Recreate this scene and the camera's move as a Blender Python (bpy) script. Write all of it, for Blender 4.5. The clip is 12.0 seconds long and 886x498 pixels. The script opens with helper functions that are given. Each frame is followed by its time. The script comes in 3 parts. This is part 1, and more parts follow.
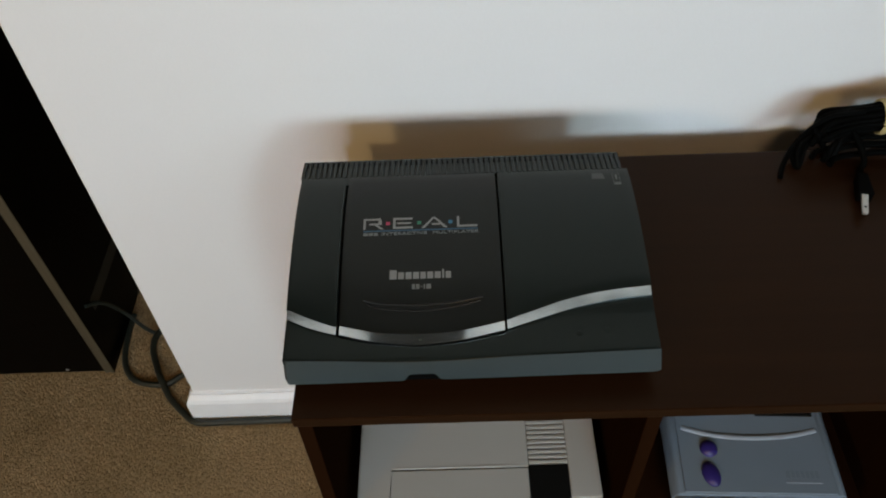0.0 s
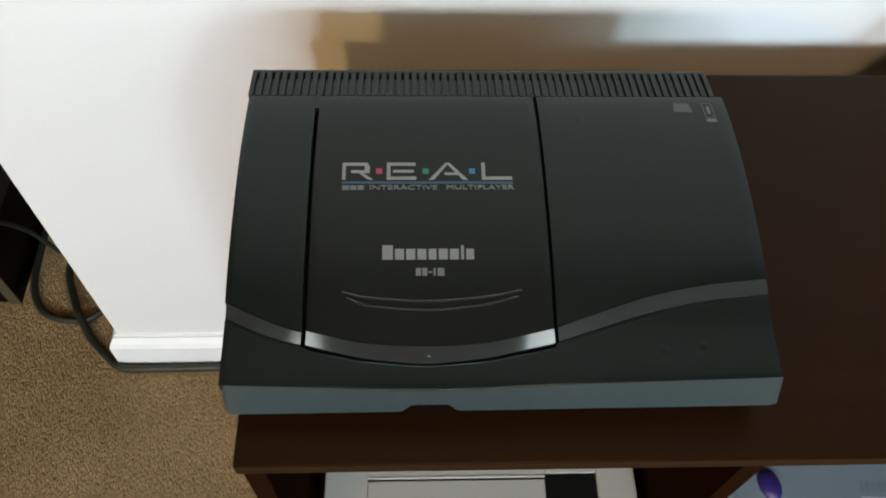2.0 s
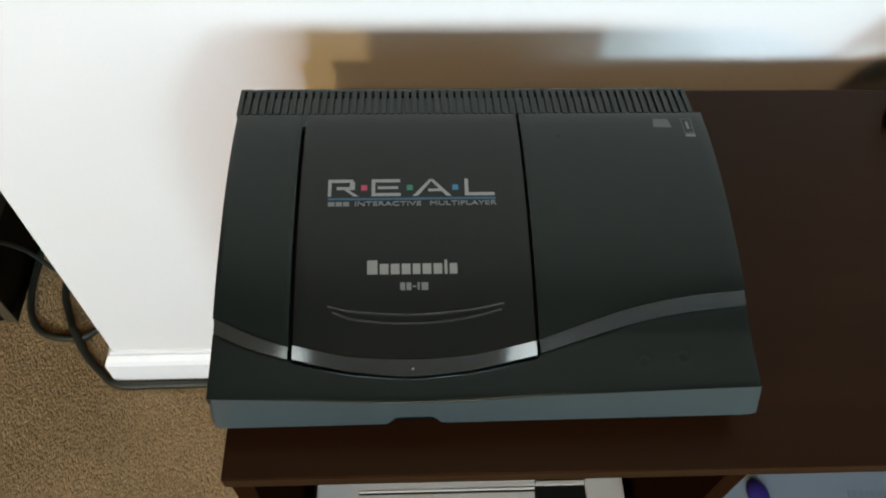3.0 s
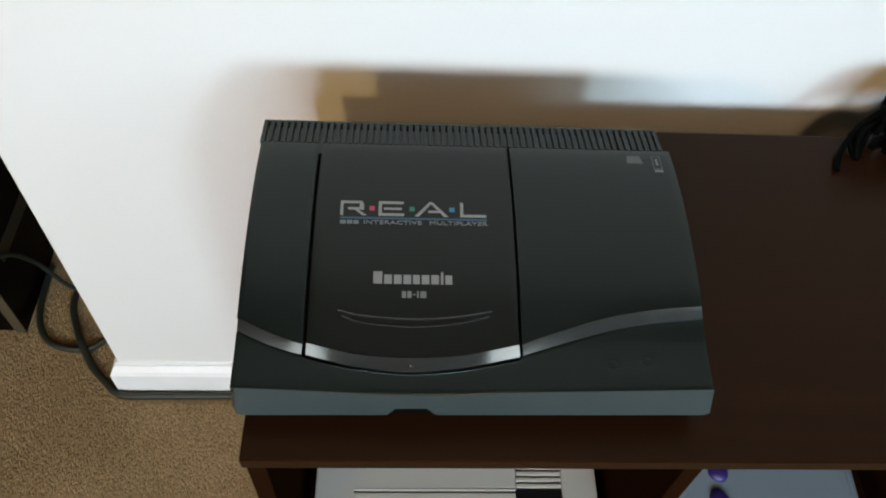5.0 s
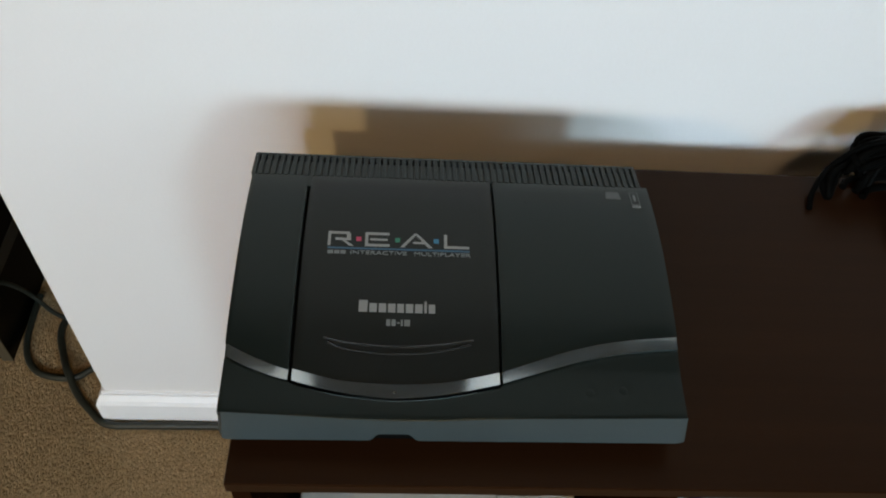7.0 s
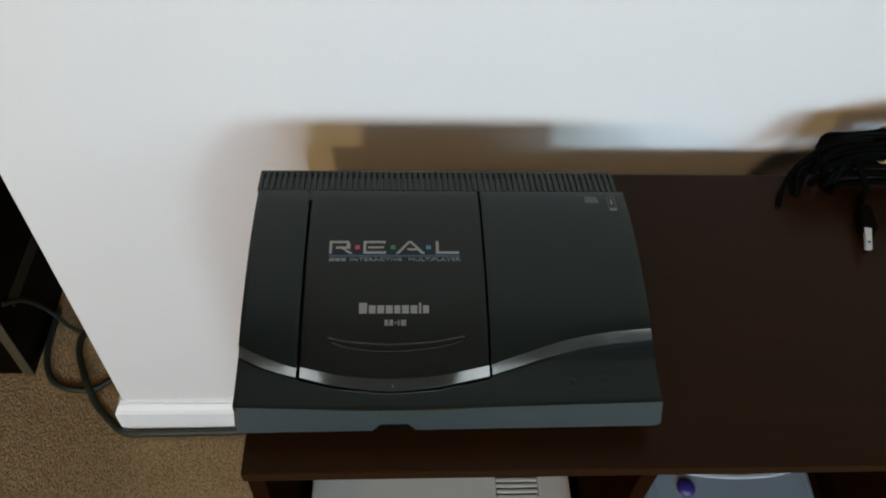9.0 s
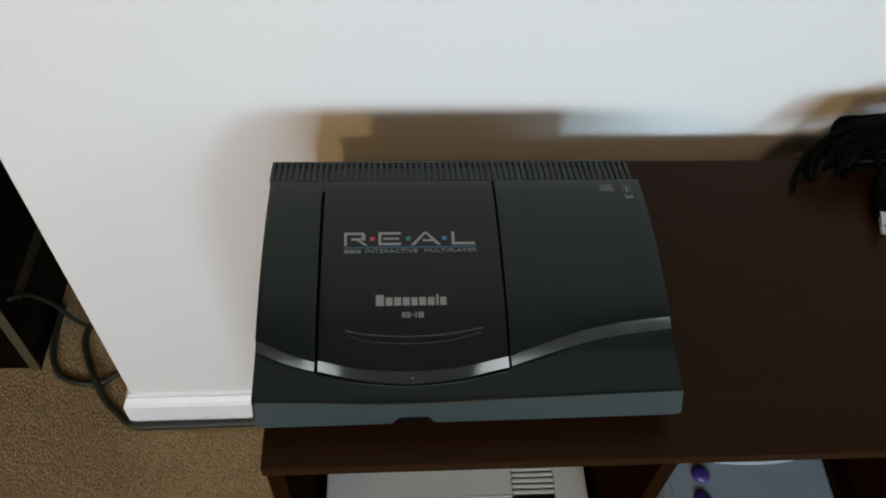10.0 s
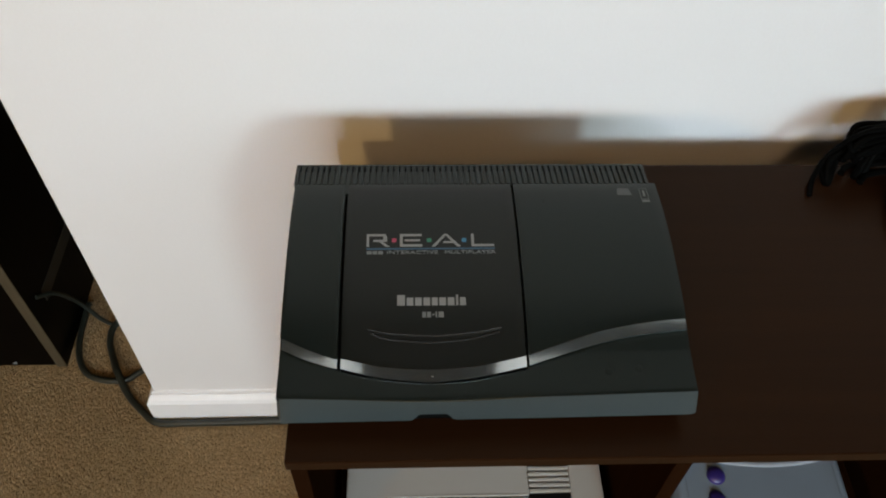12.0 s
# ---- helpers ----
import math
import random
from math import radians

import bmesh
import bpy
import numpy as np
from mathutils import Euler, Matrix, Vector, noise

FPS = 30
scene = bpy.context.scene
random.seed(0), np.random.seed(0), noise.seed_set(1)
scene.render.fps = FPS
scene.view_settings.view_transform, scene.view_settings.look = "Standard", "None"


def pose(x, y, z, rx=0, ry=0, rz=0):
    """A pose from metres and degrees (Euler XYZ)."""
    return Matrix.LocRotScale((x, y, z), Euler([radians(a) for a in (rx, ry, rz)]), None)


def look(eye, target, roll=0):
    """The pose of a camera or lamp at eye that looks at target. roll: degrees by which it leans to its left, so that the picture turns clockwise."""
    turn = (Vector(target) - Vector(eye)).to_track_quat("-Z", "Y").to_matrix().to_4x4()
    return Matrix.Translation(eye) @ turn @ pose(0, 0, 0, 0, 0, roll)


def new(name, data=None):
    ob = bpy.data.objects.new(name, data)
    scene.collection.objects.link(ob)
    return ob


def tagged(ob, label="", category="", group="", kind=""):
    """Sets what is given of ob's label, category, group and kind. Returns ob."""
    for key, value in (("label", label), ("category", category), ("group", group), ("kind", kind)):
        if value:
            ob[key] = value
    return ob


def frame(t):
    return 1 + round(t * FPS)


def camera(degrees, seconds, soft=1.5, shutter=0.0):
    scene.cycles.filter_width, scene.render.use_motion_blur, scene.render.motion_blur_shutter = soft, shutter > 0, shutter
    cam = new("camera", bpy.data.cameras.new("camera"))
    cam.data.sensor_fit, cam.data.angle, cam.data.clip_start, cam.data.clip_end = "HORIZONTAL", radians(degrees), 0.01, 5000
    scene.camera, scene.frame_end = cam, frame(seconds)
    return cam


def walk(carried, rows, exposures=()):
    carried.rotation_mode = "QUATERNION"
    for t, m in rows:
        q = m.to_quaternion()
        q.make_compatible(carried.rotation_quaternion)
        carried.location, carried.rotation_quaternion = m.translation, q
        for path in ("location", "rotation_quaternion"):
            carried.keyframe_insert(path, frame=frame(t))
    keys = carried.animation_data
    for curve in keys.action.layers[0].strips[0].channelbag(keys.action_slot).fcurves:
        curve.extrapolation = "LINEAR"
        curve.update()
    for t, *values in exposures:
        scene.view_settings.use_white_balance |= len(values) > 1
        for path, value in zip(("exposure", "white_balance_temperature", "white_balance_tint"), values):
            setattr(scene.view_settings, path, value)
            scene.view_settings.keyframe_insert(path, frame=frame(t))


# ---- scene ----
cam = camera(58.2, 12.0, soft=2.0)
PATH = [
    (0, (0.1450, -0.3582, 1.2136), (0.1050, 0.9515, -0.2977), -3.16),
    (0.5, (0.1110, -0.2518, 1.1431), (0.1680, 0.9580, -0.4479), 1.50),
    (1, (0.1050, -0.1962, 1.0818), (0.1680, 0.9576, -0.5499), 1.32),
    (1.5, (0.0940, -0.1777, 1.0643), (0.1400, 0.9202, -0.6070), 2.00),
    (2, (0.1020, -0.1736, 1.0682), (0.1790, 0.9132, -0.6089), 3.17),
    (2.5, (0.1030, -0.1765, 1.0713), (0.1900, 0.9163, -0.6020), 2.69),
    (2.7, (0.1110, -0.1774, 1.0733), (0.1900, 0.9266, -0.5922), 2.57),
    (4.5, (0.1050, -0.2078, 1.1020), (0.2100, 0.9461, -0.5276), 4.00),
    (5, (0.1030, -0.2272, 1.1245), (0.2080, 0.9582, -0.4829), 5.09),
    (5.5, (0.1050, -0.2440, 1.1359), (0.2110, 0.9862, -0.4376), 5.68),
    (6, (0.1120, -0.2509, 1.1391), (0.2490, 0.9987, -0.4168), 6.33),
    (6.5, (0.1110, -0.2469, 1.1380), (0.2510, 1.0129, -0.4102), 6.83),
    (7, (0.1060, -0.2410, 1.1368), (0.2350, 1.0148, -0.4142), 6.41),
    (9, (0.1140, -0.2750, 1.1766), (0.2270, 0.9950, -0.3647), 3.98),
    (9.5, (0.1090, -0.2752, 1.1707), (0.2450, 1.0010, -0.3629), 4.32),
    (10, (0.1000, -0.2681, 1.1735), (0.2190, 0.9754, -0.3893), 3.50),
    (10.5, (0.0920, -0.2731, 1.1726), (0.1950, 0.9653, -0.3941), 3.58),
    (11, (0.0910, -0.2772, 1.1697), (0.1840, 0.9510, -0.4067), 3.66),
    (11.5, (0.0950, -0.2740, 1.1786), (0.1750, 0.9460, -0.4036), 2.94),
    (12, (0.0970, -0.2778, 1.1847), (0.1730, 0.9717, -0.3752), 2.33),
]
walk(cam, [(t, look(eye, target, roll)) for t, eye, target, roll in PATH], [(0.0, -0.53, 6400, 7), (0.5, -0.38, 6290, 6), (1.0, -0.25, 6260, 5), (1.5, -0.04, 6270, 5), (2.5, 0.18, 6260, 4), (4.5, 0.17, 6140, 4), (5.5, -0.1, 6140, 4), (6.5, -0.29, 6150, 5), (7.0, -0.28, 6150, 5), (9.0, -0.36, 6170, 6), (10.0, -0.35, 6230, 6), (11.0, -0.43, 6440, 7), (12.0, -0.26, 6550, 8)])

# ---- world, lights, exposure ----
world = bpy.data.worlds.new("sky")
scene.world = world
world.use_nodes = True
sky = world.node_tree.nodes.new("ShaderNodeTexSky")
sky.sky_type = "NISHITA"
sky.sun_disc = False
sky.sun_elevation = radians(35)
sky.sun_rotation = radians(160)
world.node_tree.links.new(sky.outputs[0], world.node_tree.nodes["Background"].inputs[0])
world.node_tree.nodes["Background"].inputs[1].default_value = 0.08


def area_lamp(name, eye, target, w, h, watts, colour, spread=180):
    lamp = bpy.data.lights.new(name, "AREA")
    lamp.spread = radians(spread)
    lamp.shape, lamp.size, lamp.size_y, lamp.energy, lamp.color = "RECTANGLE", w, h, watts, colour
    ob = new(name, lamp)
    ob.matrix_world = look(eye, target)
    return ob


WALL_Y = 0.338
# three unseen high windows in the front wall, spread narrowed to dim the wall above, a fourth in the right wall, a warm
# lamp to the left
area_lamp("window_light_left", (-0.81, -3.42, 2.07), (0.26, WALL_Y, 0.65), 0.48, 0.52, 8.4, (0.82, 0.87, 0.97), 75)
area_lamp("window_light_middle", (0.15, -3.42, 2.07), (0.26, WALL_Y, 0.65), 1.04, 0.52, 9.4, (0.75, 0.88, 1.0), 75)
area_lamp("window_light_right", (1.16, -3.42, 2.07), (0.26, WALL_Y, 0.65), 0.48, 0.52, 10.8, (0.63, 0.875, 0.99), 75)
area_lamp("window_light_side", (2.42, -2.6, 2.0), (0.1, WALL_Y, 0.6), 1.9, 1.0, 33, (0.65, 0.88, 0.99))
area_lamp("lamp_light", (-1.72, -2.3, 1.70), (0.15, WALL_Y, 0.65), 0.22, 0.22, 28.5, (1.0, 0.64, 0.25))
# warm fill added overhead to brighten the console's shadow on the wall
area_lamp("warm_fill_light", (0.35, -1.45, 2.40), (0.35, -1.4, 0.0), 0.35, 0.35, 16, (1.0, 0.62, 0.30))


# ---- materials ----
def mat(name, colour, rough=0.5, metal=0.0, spots=0.0, spot_scale=40.0, grain=0.0, grain_scale=600.0, bump=0.0, colour2=None, stretch=(1, 1, 1), spec=0.5, tint=None):
    m = bpy.data.materials.new(name)
    m.use_nodes = True
    nt = m.node_tree
    n, l = nt.nodes, nt.links
    b = n["Principled BSDF"]
    b.inputs["Roughness"].default_value = rough
    b.inputs["Metallic"].default_value = metal
    b.inputs["Specular IOR Level"].default_value = spec
    if tint:
        b.inputs["Specular Tint"].default_value = (*tint, 1)
    tc = n.new("ShaderNodeTexCoord")
    mp = n.new("ShaderNodeMapping")
    mp.inputs["Scale"].default_value = stretch
    l.new(tc.outputs["Object"], mp.inputs[0])
    big = n.new("ShaderNodeTexNoise")
    big.inputs["Scale"].default_value = spot_scale
    big.inputs["Detail"].default_value = 6
    l.new(mp.outputs[0], big.inputs["Vector"])
    fine = n.new("ShaderNodeTexNoise")
    fine.inputs["Scale"].default_value = grain_scale
    fine.inputs["Detail"].default_value = 3
    l.new(mp.outputs[0], fine.inputs["Vector"])
    c2 = colour2 or tuple(c * 0.6 for c in colour)
    mix = n.new("ShaderNodeMix")
    mix.data_type = "RGBA"
    mix.inputs["A"].default_value = (*colour, 1)
    mix.inputs["B"].default_value = (*c2, 1)
    ramp = n.new("ShaderNodeMapRange")
    ramp.inputs["From Min"].default_value, ramp.inputs["From Max"].default_value = 0.35, 0.7
    ramp.inputs["To Min"].default_value, ramp.inputs["To Max"].default_value = 0, spots
    l.new(big.outputs[0], ramp.inputs[0])
    l.new(ramp.outputs[0], mix.inputs["Factor"])
    mix2 = n.new("ShaderNodeMix")
    mix2.data_type = "RGBA"
    l.new(mix.outputs["Result"], mix2.inputs["A"])
    mix2.inputs["B"].default_value = (*c2, 1)
    ramp2 = n.new("ShaderNodeMapRange")
    ramp2.inputs["From Min"].default_value, ramp2.inputs["From Max"].default_value = 0.4, 0.65
    ramp2.inputs["To Min"].default_value, ramp2.inputs["To Max"].default_value = 0, grain
    l.new(fine.outputs[0], ramp2.inputs[0])
    l.new(ramp2.outputs[0], mix2.inputs["Factor"])
    l.new(mix2.outputs["Result"], b.inputs["Base Color"])
    rr = n.new("ShaderNodeMapRange")
    rr.inputs["To Min"].default_value, rr.inputs["To Max"].default_value = max(0.02, rough - 0.06), min(1, rough + 0.08)
    l.new(big.outputs[0], rr.inputs[0])
    l.new(rr.outputs[0], b.inputs["Roughness"])
    if bump:
        bp = n.new("ShaderNodeBump")
        bp.inputs["Strength"].default_value = bump
        bp.inputs["Distance"].default_value = 0.001
        l.new(fine.outputs[0], bp.inputs["Height"])
        l.new(bp.outputs[0], b.inputs["Normal"])
    return m


M_WALL = mat("wall_paint", (0.718, 0.703, 0.708), 0.75, spots=0.12, spot_scale=6, grain=0.08, grain_scale=260, bump=0.12, colour2=(0.66, 0.64, 0.61))
# tan of the added room walls, chosen to warm the bounced light
M_ROOM = mat("tan_bounce_paint", (0.44, 0.37, 0.29), 0.8, spots=0.2, spot_scale=4, grain=0.1, bump=0.1)
# unseen ceiling, kept dark so the silver strip reflects dark
M_CEIL = mat("dark_unseen_ceiling", (0.09, 0.097, 0.104), 0.9, spots=0.2, spot_scale=4, grain=0.1, bump=0.1)
M_TRIM = mat("trim_paint", (0.84, 0.84, 0.86), 0.32, spots=0.1, spot_scale=30, grain=0.05)
M_CARPET = mat("carpet", (0.265, 0.184, 0.101), 0.95, spots=0.5, spot_scale=14, grain=0.9, grain_scale=330, bump=1.0, colour2=(0.24, 0.163, 0.087), spec=0.1)
M_PILE = mat("carpet_yarn", (0.312, 0.216, 0.118), 0.95, spots=1.0, spot_scale=7, grain=0.3, grain_scale=700, bump=0.4, colour2=(0.212, 0.147, 0.073), spec=0.1)


def vary_islands(m, low, high):
    """Tuft by tuft brightness."""
    nt = m.node_tree
    b = nt.nodes["Principled BSDF"]
    src = b.inputs["Base Color"].links[0].from_socket
    geo = nt.nodes.new("ShaderNodeNewGeometry")
    rng = nt.nodes.new("ShaderNodeMapRange")
    rng.inputs["To Min"].default_value, rng.inputs["To Max"].default_value = low, high
    nt.links.new(geo.outputs["Random Per Island"], rng.inputs[0])
    hsv = nt.nodes.new("ShaderNodeHueSaturation")
    nt.links.new(rng.outputs[0], hsv.inputs["Value"])
    nt.links.new(src, hsv.inputs["Color"])
    nt.links.new(hsv.outputs[0], b.inputs["Base Color"])


vary_islands(M_PILE, 0.60, 1.28)
M_WOOD = mat("espresso_laminate", (0.0158, 0.0061, 0.0024), 0.30, spots=0.5, spot_scale=9, grain=0.22, grain_scale=90, bump=0.04, colour2=(0.0095, 0.0035, 0.0015), stretch=(0.35, 9, 9), spec=0.085, tint=(1.0, 0.82, 0.62))
M_WOODV = mat("espresso_laminate_upright", (0.0158, 0.0061, 0.0024), 0.30, spots=0.5, spot_scale=9, grain=0.22, grain_scale=90, bump=0.04, colour2=(0.0095, 0.0035, 0.0015), stretch=(9, 9, 0.35), spec=0.0)
M_BLACK = mat("charcoal_plastic", (0.0056, 0.0075, 0.0066), 0.30, spots=0.25, spot_scale=25, grain=0.3, grain_scale=1800, bump=0.12, colour2=(0.0042, 0.0056, 0.0050), spec=0.29, tint=(0.91, 1.0, 0.94))
M_LID = mat("warm_black_plastic", (0.0062, 0.0068, 0.0060), 0.31, spots=0.25, spot_scale=25, grain=0.3, grain_scale=1800, bump=0.12, colour2=(0.0050, 0.0050, 0.0043), spec=0.275, tint=(0.95, 0.98, 0.935))
M_GLOSS = mat("glossy_charcoal_plastic", (0.015, 0.016, 0.016), 0.13, spec=1.0)
# near black that carries the shade of gaps and recesses; feet use it too
M_GAP = mat("recess_shade_plastic", (0.0022, 0.0022, 0.0022), 0.8, spec=0.03)
M_BAND = mat("blue_grey_plastic", (0.034, 0.046, 0.050), 0.36, spots=0.2, spot_scale=30, grain=0.2, grain_scale=1500, bump=0.1)
M_CHROME = mat("silver_plated_plastic", (0.66, 0.73, 0.75), 0.11, metal=1.0, spots=0.25, spot_scale=60, colour2=(0.33, 0.35, 0.37))
M_PRINT = mat("pale_grey_print", (0.185, 0.185, 0.176), 0.5)
M_BRAND = mat("grey_brand_print", (0.155, 0.155, 0.148), 0.5)
M_PRINT_DIM = mat("dim_grey_print", (0.11, 0.115, 0.11), 0.5)
M_ICON = mat("faint_grey_print", (0.055, 0.058, 0.056), 0.5)
M_RED = mat("red_print", (0.28, 0.025, 0.06), 0.5)
M_GREEN = mat("green_print", (0.015, 0.125, 0.07), 0.5)
M_BLUE = mat("blue_print", (0.025, 0.12, 0.20), 0.5)
M_LINE = mat("blue_line_print", (0.018, 0.058, 0.10), 0.5)
M_NES = mat("warm_grey_plastic", (0.34, 0.335, 0.318), 0.5, spots=0.2, spot_scale=18, grain=0.15, grain_scale=1500, bump=0.1, colour2=(0.36, 0.34, 0.31))
M_NES_DARK = mat("mid_grey_plastic", (0.20, 0.20, 0.195), 0.55, spots=0.2, spot_scale=18)
M_NES_BLACK = mat("black_plastic", (0.005, 0.005, 0.005), 0.5, spec=0.12)
M_SNES = mat("pale_blue_grey_plastic", (0.142, 0.174, 0.214), 0.45, spots=0.15, spot_scale=18, grain=0.1, grain_scale=1500, bump=0.08)
M_SNES_EDGE = mat("light_blue_grey_plastic", (0.30, 0.34, 0.40), 0.42)
M_SNES_MARK = mat("mid_blue_grey_plastic", (0.120, 0.147, 0.182), 0.5)
M_PURPLE = mat("purple_button_plastic", (0.022, 0.013, 0.11), 0.35)
M_CORD = mat("black_cord_rubber", (0.0016, 0.0016, 0.0015), 0.5, spec=0.015)
M_GREYCORD = mat("grey_green_cord_rubber", (0.012, 0.0145, 0.0105), 0.5)
M_TIE = mat("tan_paper_tie", (0.42, 0.33, 0.15), 0.8, spots=0.3, spot_scale=80)
M_METAL = mat("nickel_blade", (0.48, 0.47, 0.45), 0.35, metal=0.7)
M_CABINET = mat("black_laminate", (0.0018, 0.0014, 0.0011), 0.3, spots=0.3, spot_scale=6, grain=0.2, grain_scale=90, stretch=(9, 9, 0.35), spec=0.05)
M_EDGE = mat("worn_edge_band", (0.070, 0.055, 0.033), 0.5, spots=0.5, spot_scale=20, grain=0.4, grain_scale=90, stretch=(6, 6, 0.5))
M_SIDE_STRIP = mat("dull_brown_strip", (0.020, 0.017, 0.012), 0.5, spots=0.4, spot_scale=20)


# ---- mesh helpers ----
def part(name, bm, material, parent=None, label="", smooth=False):
    me = bpy.data.meshes.new(name)
    bmesh.ops.recalc_face_normals(bm, faces=bm.faces)
    bm.to_mesh(me)
    bm.free()
    me.materials.append(material)
    if smooth:
        for p in me.polygons:
            p.use_smooth = True
        me.set_sharp_from_angle(angle=radians(35))
    ob = new(name, me)
    if parent is not None:
        ob.parent = parent
    if label:
        tagged(ob, label)
    return ob


def empty(name, at=(0, 0, 0)):
    ob = new(name)
    ob.location = at
    return ob


def thing(ob, label, category, group="", kind=""):
    return tagged(ob, label, category, group, kind)


def box(x0, x1, y0, y1, z0, z1, bevel=0.0, bm=None, segments=2):
    one = bmesh.new()
    bmesh.ops.create_cube(one, size=1.0, matrix=Matrix.Translation(((x0 + x1) / 2, (y0 + y1) / 2, (z0 + z1) / 2)) @ Matrix.Diagonal((x1 - x0, y1 - y0, z1 - z0, 1)))
    if bevel:
        bmesh.ops.bevel(one, geom=one.edges[:], offset=bevel, segments=segments, affect="EDGES", profile=0.5)
    if bm is None:
        return one
    tmp = bpy.data.meshes.new("tmp")
    one.to_mesh(tmp)
    one.free()
    bm.from_mesh(tmp)
    bpy.data.meshes.remove(tmp)
    return bm


def prism(points, lo, hi, axis="z", bevel=0.0):
    """A polygon pushed along an axis: points are (x, y) for z, (y, z) for x, (x, z) for y."""
    bm = bmesh.new()

    def place(p, h):
        return {"z": (p[0], p[1], h), "x": (h, p[0], p[1]), "y": (p[0], h, p[1])}[axis]
    a = [bm.verts.new(place(p, lo)) for p in points]
    b = [bm.verts.new(place(p, hi)) for p in points]
    bm.faces.new(a)
    bm.faces.new(b[::-1])
    for i in range(len(points)):
        j = (i + 1) % len(points)
        bm.faces.new((a[i], b[i], b[j], a[j]))
    if bevel:
        bmesh.ops.bevel(bm, geom=bm.edges[:], offset=bevel, segments=2, affect="EDGES", profile=0.5)
    return bm


def smooth_path(points, steps=10):
    """Points along a smooth curve through the given ones."""
    p = [Vector(q) for q in points]
    p = [p[0] * 2 - p[1]] + p + [p[-1] * 2 - p[-2]]
    out = []
    for i in range(1, len(p) - 2):
        for k in range(steps):
            t = k / steps
            a, b, c, d = p[i - 1], p[i], p[i + 1], p[i + 2]
            out.append(0.5 * (2 * b + (c - a) * t + (2 * a - 5 * b + 4 * c - d) * t * t + (3 * b - a - 3 * c + d) * t ** 3))
    out.append(p[-2])
    return out


def tube(points, radius, sides=10, bm=None, steps=10, flat=1.0):
    """A round cord along a smooth curve."""
    bm = bm or bmesh.new()
    path = smooth_path(points, steps)
    rings = []
    up = Vector((0, 0, 1))
    for i, c in enumerate(path):
        d = (path[min(i + 1, len(path) - 1)] - path[max(i - 1, 0)]).normalized()
        s = d.cross(up)
        s = s.normalized() if s.length > 1e-4 else Vector((1, 0, 0))
        u = s.cross(d)
        rings.append([bm.verts.new(c + s * (radius * math.cos(2 * math.pi * k / sides)) + u * (radius * flat * math.sin(2 * math.pi * k / sides))) for k in range(sides)])
    for a, b in zip(rings, rings[1:]):
        for k in range(sides):
            bm.faces.new((a[k], a[(k + 1) % sides], b[(k + 1) % sides], b[k]))
    bm.faces.new(rings[0])
    bm.faces.new(rings[-1][::-1])
    return bm


def lerp(x, table):
    for (x0, y0), (x1, y1) in zip(table, table[1:]):
        if x <= x1:
            return y0 + (y1 - y0) * (x - x0) / (x1 - x0)
    return table[-1][1]


# ---- setting ----
def setting(name, bm, material, label, category):
    return thing(part(name, bm, material), label, category, kind="structure")


setting("floor", box(-2.4, 2.5, -3.5, 1.6, -0.1, 0.0), M_CARPET, "beige looped pile carpet with brown flecks", "carpet")
CORNER_X = -0.3085
setting("wall_back", box(CORNER_X, 2.5, WALL_Y, WALL_Y + 0.125, 0, 2.44, 0.003), M_WALL, "off-white painted wall ending in an outer corner", "wall")
setting("wall_alcove", box(-2.4, 2.5, 1.5, 1.6, 0, 2.44), M_ROOM, "tan painted wall behind the cabinet", "wall")
setting("wall_left", box(-2.5, -2.4, -3.5, 1.6, 0, 2.44), M_ROOM, "unseen tan side wall", "wall")


def wall_with_opening(name, u0, u1, o0, o1, b0, b1, lo, hi, axis):
    bm = bmesh.new()
    for a0, a1, z0, z1 in ((u0, o0, 0, 2.44), (o1, u1, 0, 2.44), (o0, o1, 0, b0), (o0, o1, b1, 2.44)):
        if axis == "x":
            box(a0, a1, lo, hi, z0, z1, bm=bm)
        else:
            box(lo, hi, a0, a1, z0, z1, bm=bm)
    return setting(name, bm, M_ROOM, "unseen tan wall with a window opening", "wall")


for name, low, high, left, right in (("wall_front_left", -2.4, -0.5, -1.06, -0.56), ("wall_front_middle", -0.5, 0.80, -0.38, 0.68), ("wall_front_right", 0.80, 2.5, 0.91, 1.41)):
    wall_with_opening(name, low, high, left, right, 1.80, 2.34, -3.6, -3.5, "x")
wall_with_opening("wall_right", -3.5, 1.6, -3.15, -2.05, 1.65, 2.35, 2.5, 2.6, "y")
setting("ceiling", box(-2.5, 2.6, -3.6, 1.6, 2.44, 2.54), M_CEIL, "unseen ceiling kept dark for reflections", "ceiling")

# baseboard along the wall and round its corner
PROFILE = [(0, 0), (0.0155, 0), (0.0152, 0.049), (0.0120, 0.0560), (0.0062, 0.0630), (0.0046, 0.0634), (0.0036, 0.0614), (0.0030, 0.0684), (0, 0.0688)]


def baseboard():
    bm = bmesh.new()
    out = []
    for d, z in PROFILE:
        out.append(((2.5, WALL_Y - d, z), (CORNER_X - 0.75 * d, WALL_Y - d, z), (CORNER_X - 0.75 * d, WALL_Y + 0.125, z)))
    vs = [[bm.verts.new(p) for p in row] for row in out]
    for a, b in zip(vs, vs[1:]):
        for k in range(2):
            bm.faces.new((a[k], a[k + 1], b[k + 1], b[k]))
    bm.faces.new([r[0] for r in vs])
    bm.faces.new([r[2] for r in vs])
    return setting("baseboard", bm, M_TRIM, "glossy white painted baseboard with a rounded top", "baseboard")


baseboard()

